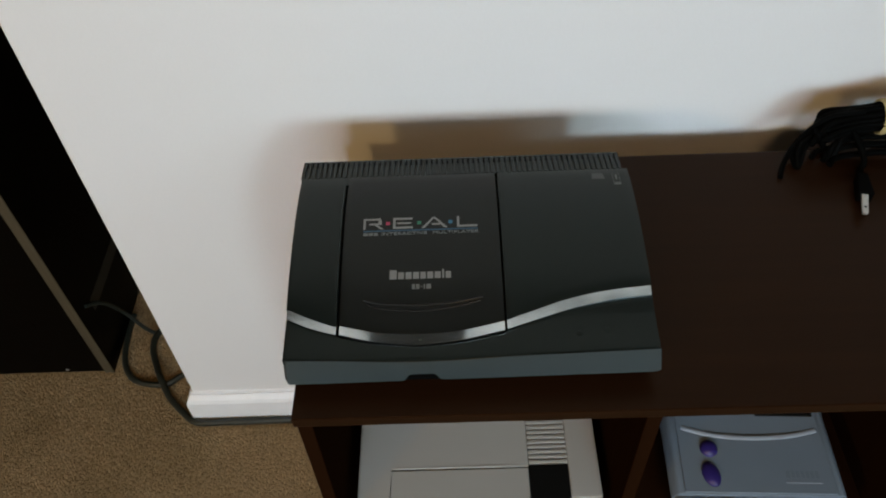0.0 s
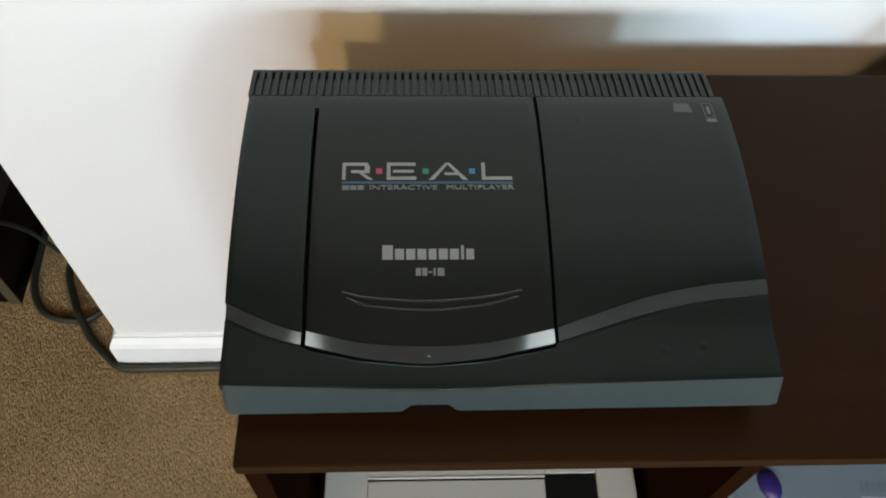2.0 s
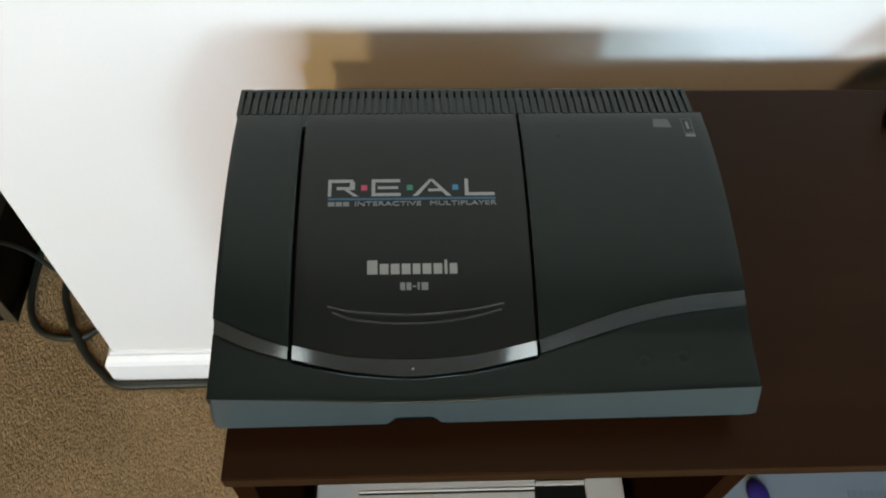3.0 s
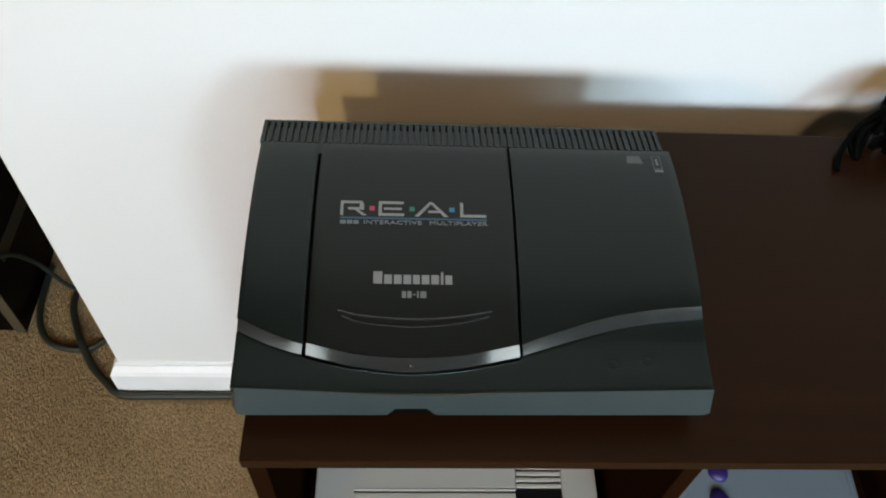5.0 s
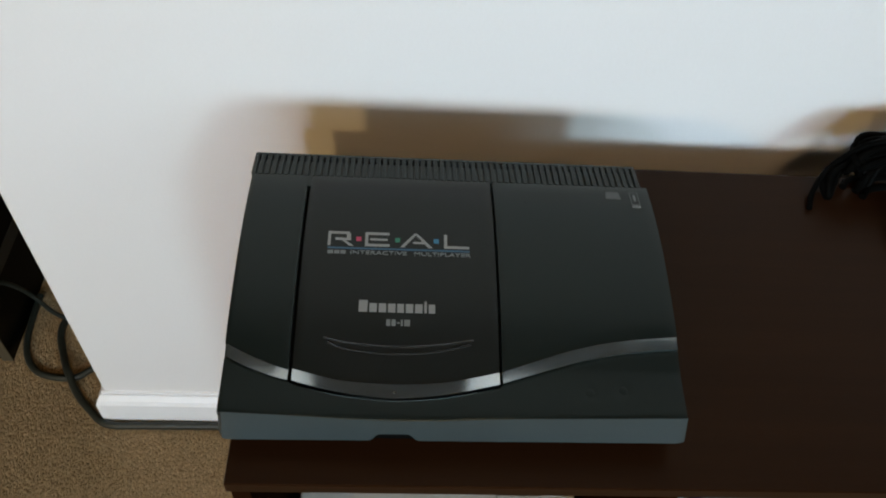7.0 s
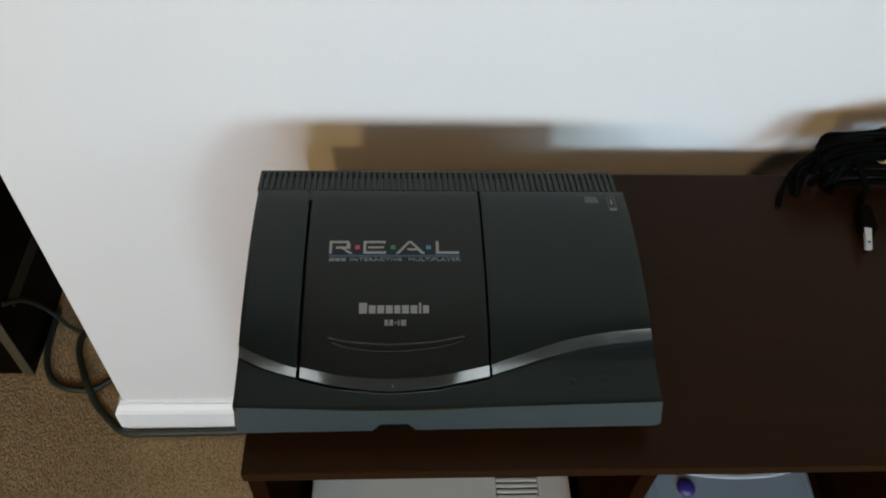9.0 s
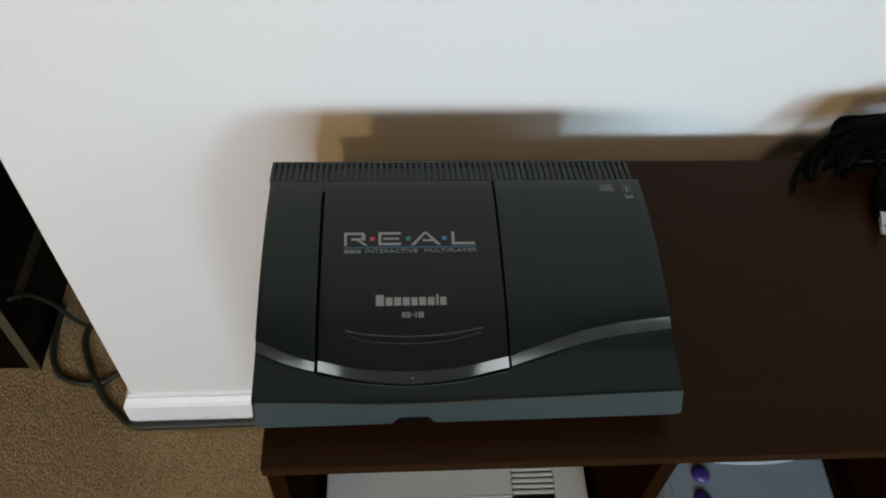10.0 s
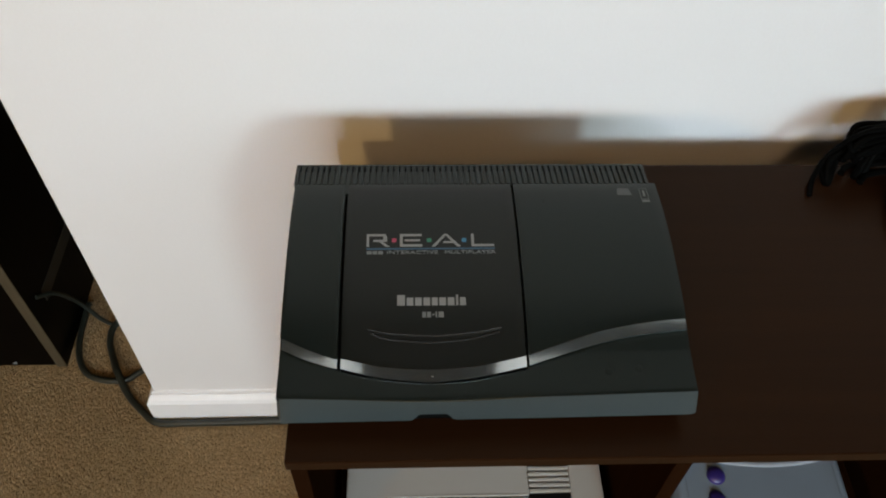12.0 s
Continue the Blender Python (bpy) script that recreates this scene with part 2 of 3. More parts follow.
# ---- shelf unit ----
TOP_Z, FRONT_Y, BACK_Y = 0.627, -0.032, 0.274
BOARD = 0.013
SHELF_Z = 0.318
UPRIGHTS = (0.003, 0.299, 0.597, 0.893)


def shelf_unit():
    u = empty("cube_shelf", (0, 0, 0))
    part("top_board", box(0.001, UPRIGHTS[-1] + BOARD + 0.002, FRONT_Y, BACK_Y, TOP_Z - BOARD, TOP_Z, 0.0012), M_WOOD, u)
    for x in UPRIGHTS:
        part("upright", box(x, x + BOARD, FRONT_Y + 0.003, BACK_Y - 0.002, 0.012, TOP_Z - BOARD, 0.0008), M_WOODV, u)
    for a, b in zip(UPRIGHTS, UPRIGHTS[1:]):
        part("shelf_board", box(a + BOARD, b, FRONT_Y + 0.004, BACK_Y - 0.006, SHELF_Z - BOARD, SHELF_Z, 0.0008), M_WOOD, u)
        part("bottom_board", box(a + BOARD, b, FRONT_Y + 0.004, BACK_Y - 0.006, 0.0, BOARD, 0.0008), M_WOOD, u)
    part("back_panel", box(UPRIGHTS[0] + 0.002, UPRIGHTS[-1] + 0.012, BACK_Y - 0.002, BACK_Y + 0.002, 0.01, TOP_Z - BOARD), M_WOODV, u)
    return thing(u, "dark espresso laminate cube shelf unit standing on the carpet", "shelf unit")


shelf_unit()

# ---- the black console on top ----
TOPLINE = [(-0.012, 0.6635), (0.0, 0.667), (0.03, 0.673), (0.07, 0.683), (0.12, 0.690), (0.16, 0.691), (0.192, 0.688), (0.222, 0.683)]


TOP_CURVE = [(q.x, q.y) for q in smooth_path([(y, z, 0) for y, z in TOPLINE], 8)]


def top_z(y):
    return lerp(y, TOP_CURVE)


def slope_at(y):
    return math.atan2(top_z(y + 0.004) - top_z(y - 0.004), 0.008)


def sheet(x0, x1, low, high, lift, depth, nx=24, ny=16, lip=0.0008, tilt=0.0, sink=0.0, dents=()):
    """A panel of the curved top between two lines y = low(x) and y = high(x)."""
    bm = bmesh.new()
    grid = []
    for i in range(nx + 1):
        x = x0 + (x1 - x0) * i / nx
        col = []
        for j in range(ny + 1):
            y = low(x) + (high(x) - low(x)) * j / ny
            drop = lip if i in (0, nx) or j in (0, ny) else 0
            fall = (tilt(x) if callable(tilt) else tilt) * (high(x) - y) + sink * min(1.0, max(0.0, y / 0.034))
            for dx, dy in dents:
                fall += 0.0003 * math.exp(-(((x - dx) / 0.0046) ** 2 + ((y - dy) / 0.0056) ** 2) ** 2)
            col.append(bm.verts.new((x, y, top_z(y) + lift - drop - fall)))
        grid.append(col)
    for i in range(nx):
        for j in range(ny):
            bm.faces.new((grid[i][j], grid[i + 1][j], grid[i + 1][j + 1], grid[i][j + 1]))
    rim = [grid[i][0] for i in range(nx + 1)] + [grid[nx][j] for j in range(1, ny + 1)] + [grid[i][ny] for i in range(nx - 1, -1, -1)] + [grid[0][j] for j in range(ny - 1, 0, -1)]
    foot = [bm.verts.new((v.co.x, v.co.y, v.co.z - depth)) for v in rim]
    for i in range(len(rim)):
        j = (i + 1) % len(rim)
        bm.faces.new((rim[i], foot[i], foot[j], rim[j]))
    bm.faces.new(foot)
    return bm


def curve_y(points):
    pts = smooth_path([(x, y, 0) for x, y in points], 8)
    table = [(p.x, p.y) for p in pts]
    return lambda x: lerp(x, table)


STRIP_TOP_L = curve_y([(-0.003, 0.0455), (0.015, 0.0372), (0.034, 0.0300), (0.044, 0.0275)])
STRIP_LOW_L = curve_y([(-0.003, 0.0370), (0.016, 0.0285), (0.034, 0.0227), (0.044, 0.0205)])
STRIP_TOP_M = curve_y([(0.042, 0.0292), (0.0624, 0.0243), (0.078, 0.0216), (0.109, 0.0198), (0.140, 0.0213), (0.159, 0.0244), (0.184, 0.0299)])
STRIP_LOW_M = curve_y([(0.042, 0.0210), (0.0624, 0.0162), (0.078, 0.0134), (0.109, 0.0108), (0.140, 0.0129), (0.159, 0.0162), (0.184, 0.0213)])
STRIP_TOP_R = curve_y([(0.182, 0.0295), (0.204, 0.0369), (0.237, 0.0470), (0.270, 0.0532), (0.309, 0.0568)])
STRIP_LOW_R = curve_y([(0.182, 0.0216), (0.204, 0.0284), (0.237, 0.0380), (0.270, 0.0444), (0.309, 0.0483)])
BAND_TOP = curve_y([(-0.003, 0.0002), (0.048, -0.0015), (0.078, -0.0030), (0.109, -0.0037), (0.140, -0.0033), (0.170, -0.0019), (0.201, -0.0009), (0.310, 0.0015)])
LEFT_X, RIGHT_X, LIP_Y = -0.0025, 0.3065, 0.192
GROOVE_L, GROOVE_R = (0.0405, 0.0432), (0.1810, 0.1832)


def flat(y):
    return lambda x: y


BUTTONS = ((0.2423, 0.0178), (0.2653, 0.0200))


def black_console():
    c = empty("game_console", (0.15, 0.1, TOP_Z))
    off = Matrix.Translation((-0.15, -0.1, -TOP_Z))

    def p(name, bm, material, parent=None, label="", smooth=False):
        if parent is None:
            bm.transform(off)
        ob = part(name, bm, material, parent or c, label, smooth)
        return ob
    # under body, near black to put shade in the grooves and beneath
    prof = [(0.004, 0.634), (0.004, 0.658)] + [(y, z - 0.0065) for y, z in TOPLINE if 0.005 < y < 0.2] + [(0.216, 0.672), (0.216, 0.634)]
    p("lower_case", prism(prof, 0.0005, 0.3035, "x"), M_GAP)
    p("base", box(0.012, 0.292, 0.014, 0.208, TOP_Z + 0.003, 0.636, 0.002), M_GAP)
    for fx, fy in ((0.03, 0.03), (0.275, 0.03), (0.03, 0.19), (0.275, 0.19)):
        bm = bmesh.new()
        bmesh.ops.create_cone(bm, cap_ends=True, segments=16, radius1=0.008, radius2=0.009, depth=0.0034, matrix=Matrix.Translation((fx, fy, TOP_Z + 0.0017)))
        p("rubber_foot", bm, M_GAP)
    # side cheeks
    for x0, x1, name in ((LEFT_X, 0.0, "side_panel"), (0.3035, RIGHT_X, "side_panel")):
        prof = [(0.001, 0.638), (0.001, 0.660), (0.03, 0.668)] + [(y, z - 0.001) for y, z in TOPLINE if 0.06 < y < 0.193] + [(0.194, 0.634)]
        p(name, prism(prof, x0, x1, "x", 0.0006), M_BLACK)
    # top panels
    p("left_panel", sheet(LEFT_X, GROOVE_L[0], STRIP_TOP_L, flat(LIP_Y), 0, 0.004), M_BLACK, smooth=True)
    lid = p("disc_lid", sheet(GROOVE_L[1], GROOVE_R[0], STRIP_TOP_M, flat(0.1915), 0.0004, 0.004, 40, 30), M_LID, label="flat black lid with a curved front edge", smooth=True)
    p("right_panel", sheet(GROOVE_R[1], RIGHT_X, STRIP_TOP_R, flat(LIP_Y), 0, 0.004, 30, 24), M_BLACK, smooth=True)
    p("rear_strip", sheet(GROOVE_L[0], GROOVE_L[1], flat(0.179), flat(LIP_Y), -0.0002, 0.003, 2, 6, 0), M_BLACK)
    p("front_apron", sheet(LEFT_X, RIGHT_X, BAND_TOP, lambda x: STRIP_LOW_L(x) if x < GROOVE_L[1] - 0.0005 else (STRIP_LOW_M(x) - 0.0012 if x < GROOVE_R[0] + 0.0008 else STRIP_LOW_R(x)), -0.0003, 0.006, 190, 28, 0.0003, sink=0.0024, dents=BUTTONS), M_BLACK, smooth=True)
    # silver strip in three pieces
    p("silver_strip", sheet(LEFT_X + 0.0015, GROOVE_L[0], STRIP_LOW_L, STRIP_TOP_L, 0.0, 0.003, 16, 6, 0.0, tilt=lambda x: -0.035 - 0.05 * max(0, (x - 0.030) / 0.012)), M_CHROME, smooth=True)
    p("silver_strip", sheet(GROOVE_L[1], GROOVE_R[0], STRIP_LOW_M, STRIP_TOP_M, 0.0003, 0.004, 40, 6, 0.0, tilt=lambda x: 0.13 - 0.23 * min(1.0, (abs(x - 0.108) / 0.064) ** 1.6)), M_CHROME, smooth=True)
    p("silver_strip", sheet(GROOVE_R[1], RIGHT_X - 0.001, STRIP_LOW_R, STRIP_TOP_R, 0.0, 0.003, 24, 6, 0.0, tilt=-0.040), M_CHROME, smooth=True)
    # front band with a finger notch
    bm = bmesh.new()
    N = 122
    rows = []
    for i in range(N + 1):
        x = LEFT_X + (RIGHT_X - LEFT_X) * i / N
        f = (x - LEFT_X) / (RIGHT_X - LEFT_X)
        xb = x + (f - 0.5) * 0.004
        y = BAND_TOP(x)
        low = 0.6380
        k = min(1.0, max(0.0, (0.0155 - abs(xb - 0.1115)) / 0.005))
        low += 0.0095 * k + 0.0048 * f
        y_round = 0.0
        if x - LEFT_X < 0.005:
            y_round = 0.005 - math.sqrt(0.005 ** 2 - (0.005 - (x - LEFT_X)) ** 2)
        corner = min(x - LEFT_X, RIGHT_X - x)
        if corner < 0.006:
            low += 0.5 * (0.006 - math.sqrt(0.006 ** 2 - (0.006 - corner) ** 2))
        rows.append([bm.verts.new((x, y + 0.0015, top_z(y) - 0.0020)), bm.verts.new((x, y - 0.0003 + y_round * 0.8, top_z(y) - 0.0005)), bm.verts.new((xb, -0.0058 + y_round, low + 0.001)), bm.verts.new((xb, -0.0045 + y_round, low)), bm.verts.new((xb, 0.006, low)), bm.verts.new((x, 0.006, 0.66))])
    for a, b in zip(rows, rows[1:]):
        for k in range(6):
            bm.faces.new((a[k], b[k], b[(k + 1) % 6], a[(k + 1) % 6]))
    bm.faces.new(rows[0])
    bm.faces.new(rows[-1][::-1])
    p("front_band", bm, M_BAND, label="blue-grey front band with a finger notch", smooth=True)
    # black block that stands for the shade inside the finger notch
    p("notch_shade", box(0.0935, 0.1295, -0.0012, 0.0035, 0.6345, 0.6500), M_GAP)
    # vent strip at the back
    vent = p("vent_grille", prism([(0.193, 0.662), (0.193, 0.6850), (0.2185, 0.6812), (0.2205, 0.676), (0.2205, 0.634), (0.193, 0.634)], -0.0035, 0.3015, "x", 0.0004), M_BLACK, label="ribbed black vent strip")
    p("vent_edge", prism([(0.2165, 0.66), (0.2165, 0.6838), (0.2195, 0.6832), (0.221, 0.6805), (0.221, 0.66)], -0.0038, 0.3018, "x", 0.0005), M_BLACK)
    rib = prism([(0.1925, 0.682), (0.1925, 0.6872), (0.217, 0.6836), (0.217, 0.678)], -0.0016, 0.0016, "x", 0.0003)
    rib.transform(off)
    rib_me = bpy.data.meshes.new("vent_rib")
    rib.to_mesh(rib_me)
    rib.free()
    rib_me.materials.append(M_BLACK)
    for i in range(61):
        r = new("vent_rib", rib_me)
        r.parent = c
        r.location = (-0.0022 + i * 0.3024 / 60, 0, 0)
    # solid black boxes that stand for the shade in the slot holes
    hole = box(-0.0009, 0.0009, 0.2122, 0.2163, 0.6815, 0.6829)
    hole.transform(off)
    hole_me = bpy.data.meshes.new("vent_hole_shade")
    hole.to_mesh(hole_me)
    hole.free()
    hole_me.materials.append(M_GAP)
    for i in range(60):
        r = new("vent_hole_shade", hole_me)
        r.parent = vent
        r.location = (-0.0022 + (i + 0.5) * 0.3024 / 60, 0, 0)
    # lid ridges
    for curve, rad in (([(0.0624, 0.0499), (0.0777, 0.0467), (0.1093, 0.0447), (0.1412, 0.0466), (0.1637, 0.0504)], 0.0008), ([(0.065, 0.0467), (0.0777, 0.0425), (0.1093, 0.0399), (0.141, 0.0424), (0.1619, 0.0472)], 0.0008)):
        pts = [(x, y, top_z(y) + 0.0007) for x, y in curve]
        bm = tube(pts, rad, 8, steps=8)
        bm.transform(off)
        part("finger_ridge", bm, M_GLOSS, lid, smooth=True)
    # two small push buttons sunk in dimples of the apron
    for x, y in BUTTONS:
        bm = bmesh.new()
        bmesh.ops.create_uvsphere(bm, u_segments=20, v_segments=8, radius=1, matrix=Matrix.Translation((x, y - 0.0008, top_z(y) - 0.0003 - 0.0024 * y / 0.034 - 0.0004)) @ Matrix.Rotation(slope_at(y), 4, "X") @ Matrix.Diagonal((0.0030, 0.0034, 0.0003, 1)))
        p("push_button", bm, M_BLACK, smooth=True)
    # small moulded mark in the middle of the silver strip
    bm = bmesh.new()
    bmesh.ops.create_uvsphere(bm, u_segments=12, v_segments=6, radius=1, matrix=Matrix.Translation((0.1108, 0.0148, top_z(0.0148) - 0.0001)) @ Matrix.Diagonal((0.0010, 0.0008, 0.0004, 1)))
    p("strip_mark", bm, M_ICON, smooth=True)

    # prints: flat marks that follow the curved top
    def mark(name, quads, material, parent, lift=0.0007):
        bm = bmesh.new()
        for quad in quads:
            bm.faces.new([bm.verts.new((x, y, top_z(y) + lift)) for x, y in quad])
        ext = bmesh.ops.extrude_face_region(bm, geom=bm.faces[:])
        bmesh.ops.translate(bm, verts=[v for v in ext["geom"] if isinstance(v, bmesh.types.BMVert)], vec=(0, 0, -0.0006))
        bm.transform(off)
        return part(name, bm, material, parent)

    def bar(x0, x1, y0, y1):
        return [(x0, y0), (x1, y0), (x1, y1), (x0, y1)]
    y0, y1 = 0.1207, 0.1330
    w = 0.0021
    mark("emblem_shape", [bar(0.0602, 0.0622, y0, y1), bar(0.0622, 0.0755, y1 - w, y1), bar(0.0735, 0.0765, 0.1272, y1 - w), bar(0.0655, 0.0765, 0.1255, 0.1274), [(0.0700, 0.1255), (0.0725, 0.1255), (0.0788, y0), (0.0757, y0)]], M_PRINT, lid)
    mark("emblem_shape", [bar(0.0868, 0.0890, y0, y1), bar(0.0890, 0.1042, y1 - w, y1), bar(0.0905, 0.1030, 0.1259, 0.1276), bar(0.0890, 0.1046, y0, y0 + w)], M_PRINT, lid)
    mark("emblem_shape", [[(0.1121, y0), (0.1150, y0), (0.1246, y1), (0.1224, y1)], [(0.1325, y0), (0.1355, y0), (0.1246, y1), (0.1224, y1)], bar(0.1215, 0.1295, 0.1240, 0.1257)], M_PRINT, lid)
    mark("emblem_shape", [bar(0.1440, 0.1462, y0, y1), bar(0.1462, 0.1622, y0, y0 + w)], M_PRINT, lid)
    for x, m in ((0.0822, M_RED), (0.1102, M_GREEN), (0.1382, M_BLUE)):
        mark("colour_square", [bar(x - 0.0018, x + 0.0018, 0.1250, 0.1286)], m, lid)
    mark("blue_line", [bar(0.0603, 0.1625, 0.1180, 0.1193)], M_LINE, lid)
    mark("brand_bar", [bar(0.0605, 0.0645, 0.1137, 0.1166), bar(0.0652, 0.0690, 0.1137, 0.1166), bar(0.0697, 0.0733, 0.1137, 0.1166)], M_PRINT_DIM, lid)
    xs = 0.0848
    for width, high in ((0.0068, 1.0), (0.0060, 0.74), (0.0060, 0.74), (0.0060, 0.74), (0.0054, 0.74), (0.0060, 0.74), (0.0060, 0.74), (0.0028, 1.0), (0.0054, 0.74)):
        mark("brand_bar", [bar(xs, xs + width * 1.07 - 0.0013, 0.0688, 0.0688 + 0.0086 * high)], M_BRAND, lid)
        xs += width * 1.07
    for x0, x1, q0, q1 in ((0.1040, 0.1068, 0.0592, 0.0636), (0.1076, 0.1104, 0.0592, 0.0636), (0.1112, 0.1132, 0.0610, 0.0617), (0.1140, 0.1152, 0.0592, 0.0636), (0.1163, 0.1202, 0.0592, 0.0636)):
        mark("model_bar", [bar(x0, x1, q0, q1)], M_PRINT_DIM, lid)

    def words(text, x, y, width, height, material, parent):
        cu = bpy.data.curves.new("lettering", "FONT")
        cu.body = text
        cu.size = 1.0
        cu.extrude = 0.02
        tmp = new("lettering_tmp", cu)
        bpy.context.view_layer.update()
        me = bpy.data.meshes.new_from_object(tmp.evaluated_get(bpy.context.evaluated_depsgraph_get()))
        bpy.data.objects.remove(tmp)
        xs_ = [v.co.x for v in me.vertices]
        ys_ = [v.co.y for v in me.vertices]
        sx, sy = width / (max(xs_) - min(xs_)), height / (max(ys_) - min(ys_))
        m = off @ Matrix.Translation((x, y, top_z(y) + 0.0007)) @ Matrix.Rotation(slope_at(y), 4, "X") @ Matrix.Diagonal((sx, sy, 0.02, 1)) @ Matrix.Translation((-min(xs_), -min(ys_), 0))
        me.transform(m)
        me.materials.clear()
        me.materials.append(material)
        ob = new("lettering", me)
        ob.parent = parent
        return ob
    words("INTERACTIVE", 0.0768, 0.1137, 0.0402, 0.0030, M_PRINT_DIM, lid)
    words("MULTIPLAYER", 0.1225, 0.1138, 0.0405, 0.0030, M_PRINT_DIM, lid)
    # small icons in the far corner
    mark("icon_bar", [[(0.2710, 0.1762), (0.2832, 0.1758), (0.2818, 0.1842), (0.2722, 0.1845)]], M_ICON, c, 0.0003)
    mark("icon_frame", [bar(0.2905, 0.2911, 0.1705, 0.1845), bar(0.2967, 0.2973, 0.1705, 0.1845), bar(0.2911, 0.2967, 0.1839, 0.1845), bar(0.2911, 0.2967, 0.1705, 0.1711)], M_ICON, c, 0.0003)
    mark("icon_glyph", [bar(0.2931, 0.2947, 0.1745, 0.1815), bar(0.2908, 0.2972, 0.1672, 0.1697)], M_PRINT_DIM, c, 0.0003)
    return thing(c, "charcoal black game console with silver wave strip, on shelf", "game console")


black_console()


# ---- the grey console in the cubby ----
def grey_console():
    x0, x1, y0, y1, z0, zt = 0.029, 0.288, -0.010, 0.193, SHELF_Z, 0.407
    c = empty("front_loading_console", (0.158, 0.09, z0))
    off = Matrix.Translation((-0.158, -0.09, -z0))

    def p(name, bm, material, label="", smooth=False):
        bm.transform(off)
        return part(name, bm, material, c, label, smooth)
    p("lower_case", prism([(x0 + 0.012, z0 + 0.004), (x1 - 0.012, z0 + 0.004), (x1 - 0.003, z0 + 0.048), (x0 + 0.003, z0 + 0.048)], y0 + 0.012, y1 - 0.006, "y", 0.002), M_NES_DARK)
    for fx in (x0 + 0.03, x1 - 0.03):
        for fy in (y0 + 0.03, y1 - 0.03):
            bm = bmesh.new()
            bmesh.ops.create_cone(bm, cap_ends=True, segments=14, radius1=0.007, radius2=0.007, depth=0.0045, matrix=Matrix.Translation((fx, fy, z0 + 0.00225)))
            p("foot", bm, M_NES_DARK)
    # upper case: frame pieces round the lid and the vent strip
    h = z0 + 0.050
    p("main_shell", prism([(x0, y0), (0.0632, y0), (0.0632, 0.0290), (0.2130, 0.0290), (0.2130, y1), (x0, y1)], h, zt, "z", 0.0013), M_NES)
    p("right_shell", box(0.2555, x1, y0, y1, h, zt, 0.0015), M_NES)
    # core near black for the shade between slats and round the flap
    p("shell_core", box(0.0632, 0.2553, y0 + 0.004, y1 - 0.001, h, zt - 0.006), M_GAP)
    p("cartridge_flap", box(0.0640, 0.2122, y0 - 0.001, 0.0256, h + 0.004, zt - 0.0012, 0.0010), M_NES)
    p("hinge_edge", box(0.0640, 0.2125, 0.0272, 0.0287, zt - 0.004, zt + 0.0004, 0.0003), M_NES)
    p("black_strip", box(0.2134, 0.2552, y0 - 0.0005, 0.0286, h, zt - 0.0009, 0.0006), M_NES_BLACK)
    slat = box(0.2134, 0.2552, -0.0019, 0.0019, zt - 0.005, zt - 0.0001, 0.0006)
    slat.transform(off)
    me = bpy.data.meshes.new("vent_slat")
    slat.to_mesh(me)
    slat.free()
    me.materials.append(M_NES)
    for i in range(27):
        s = new("vent_slat", me)
        s.parent = c
        s.location = (0, 0.0318 + i * 0.0059, 0)
    return thing(c, "warm grey boxy console with ribbed vents, in the cubby", "game console")


grey_console()


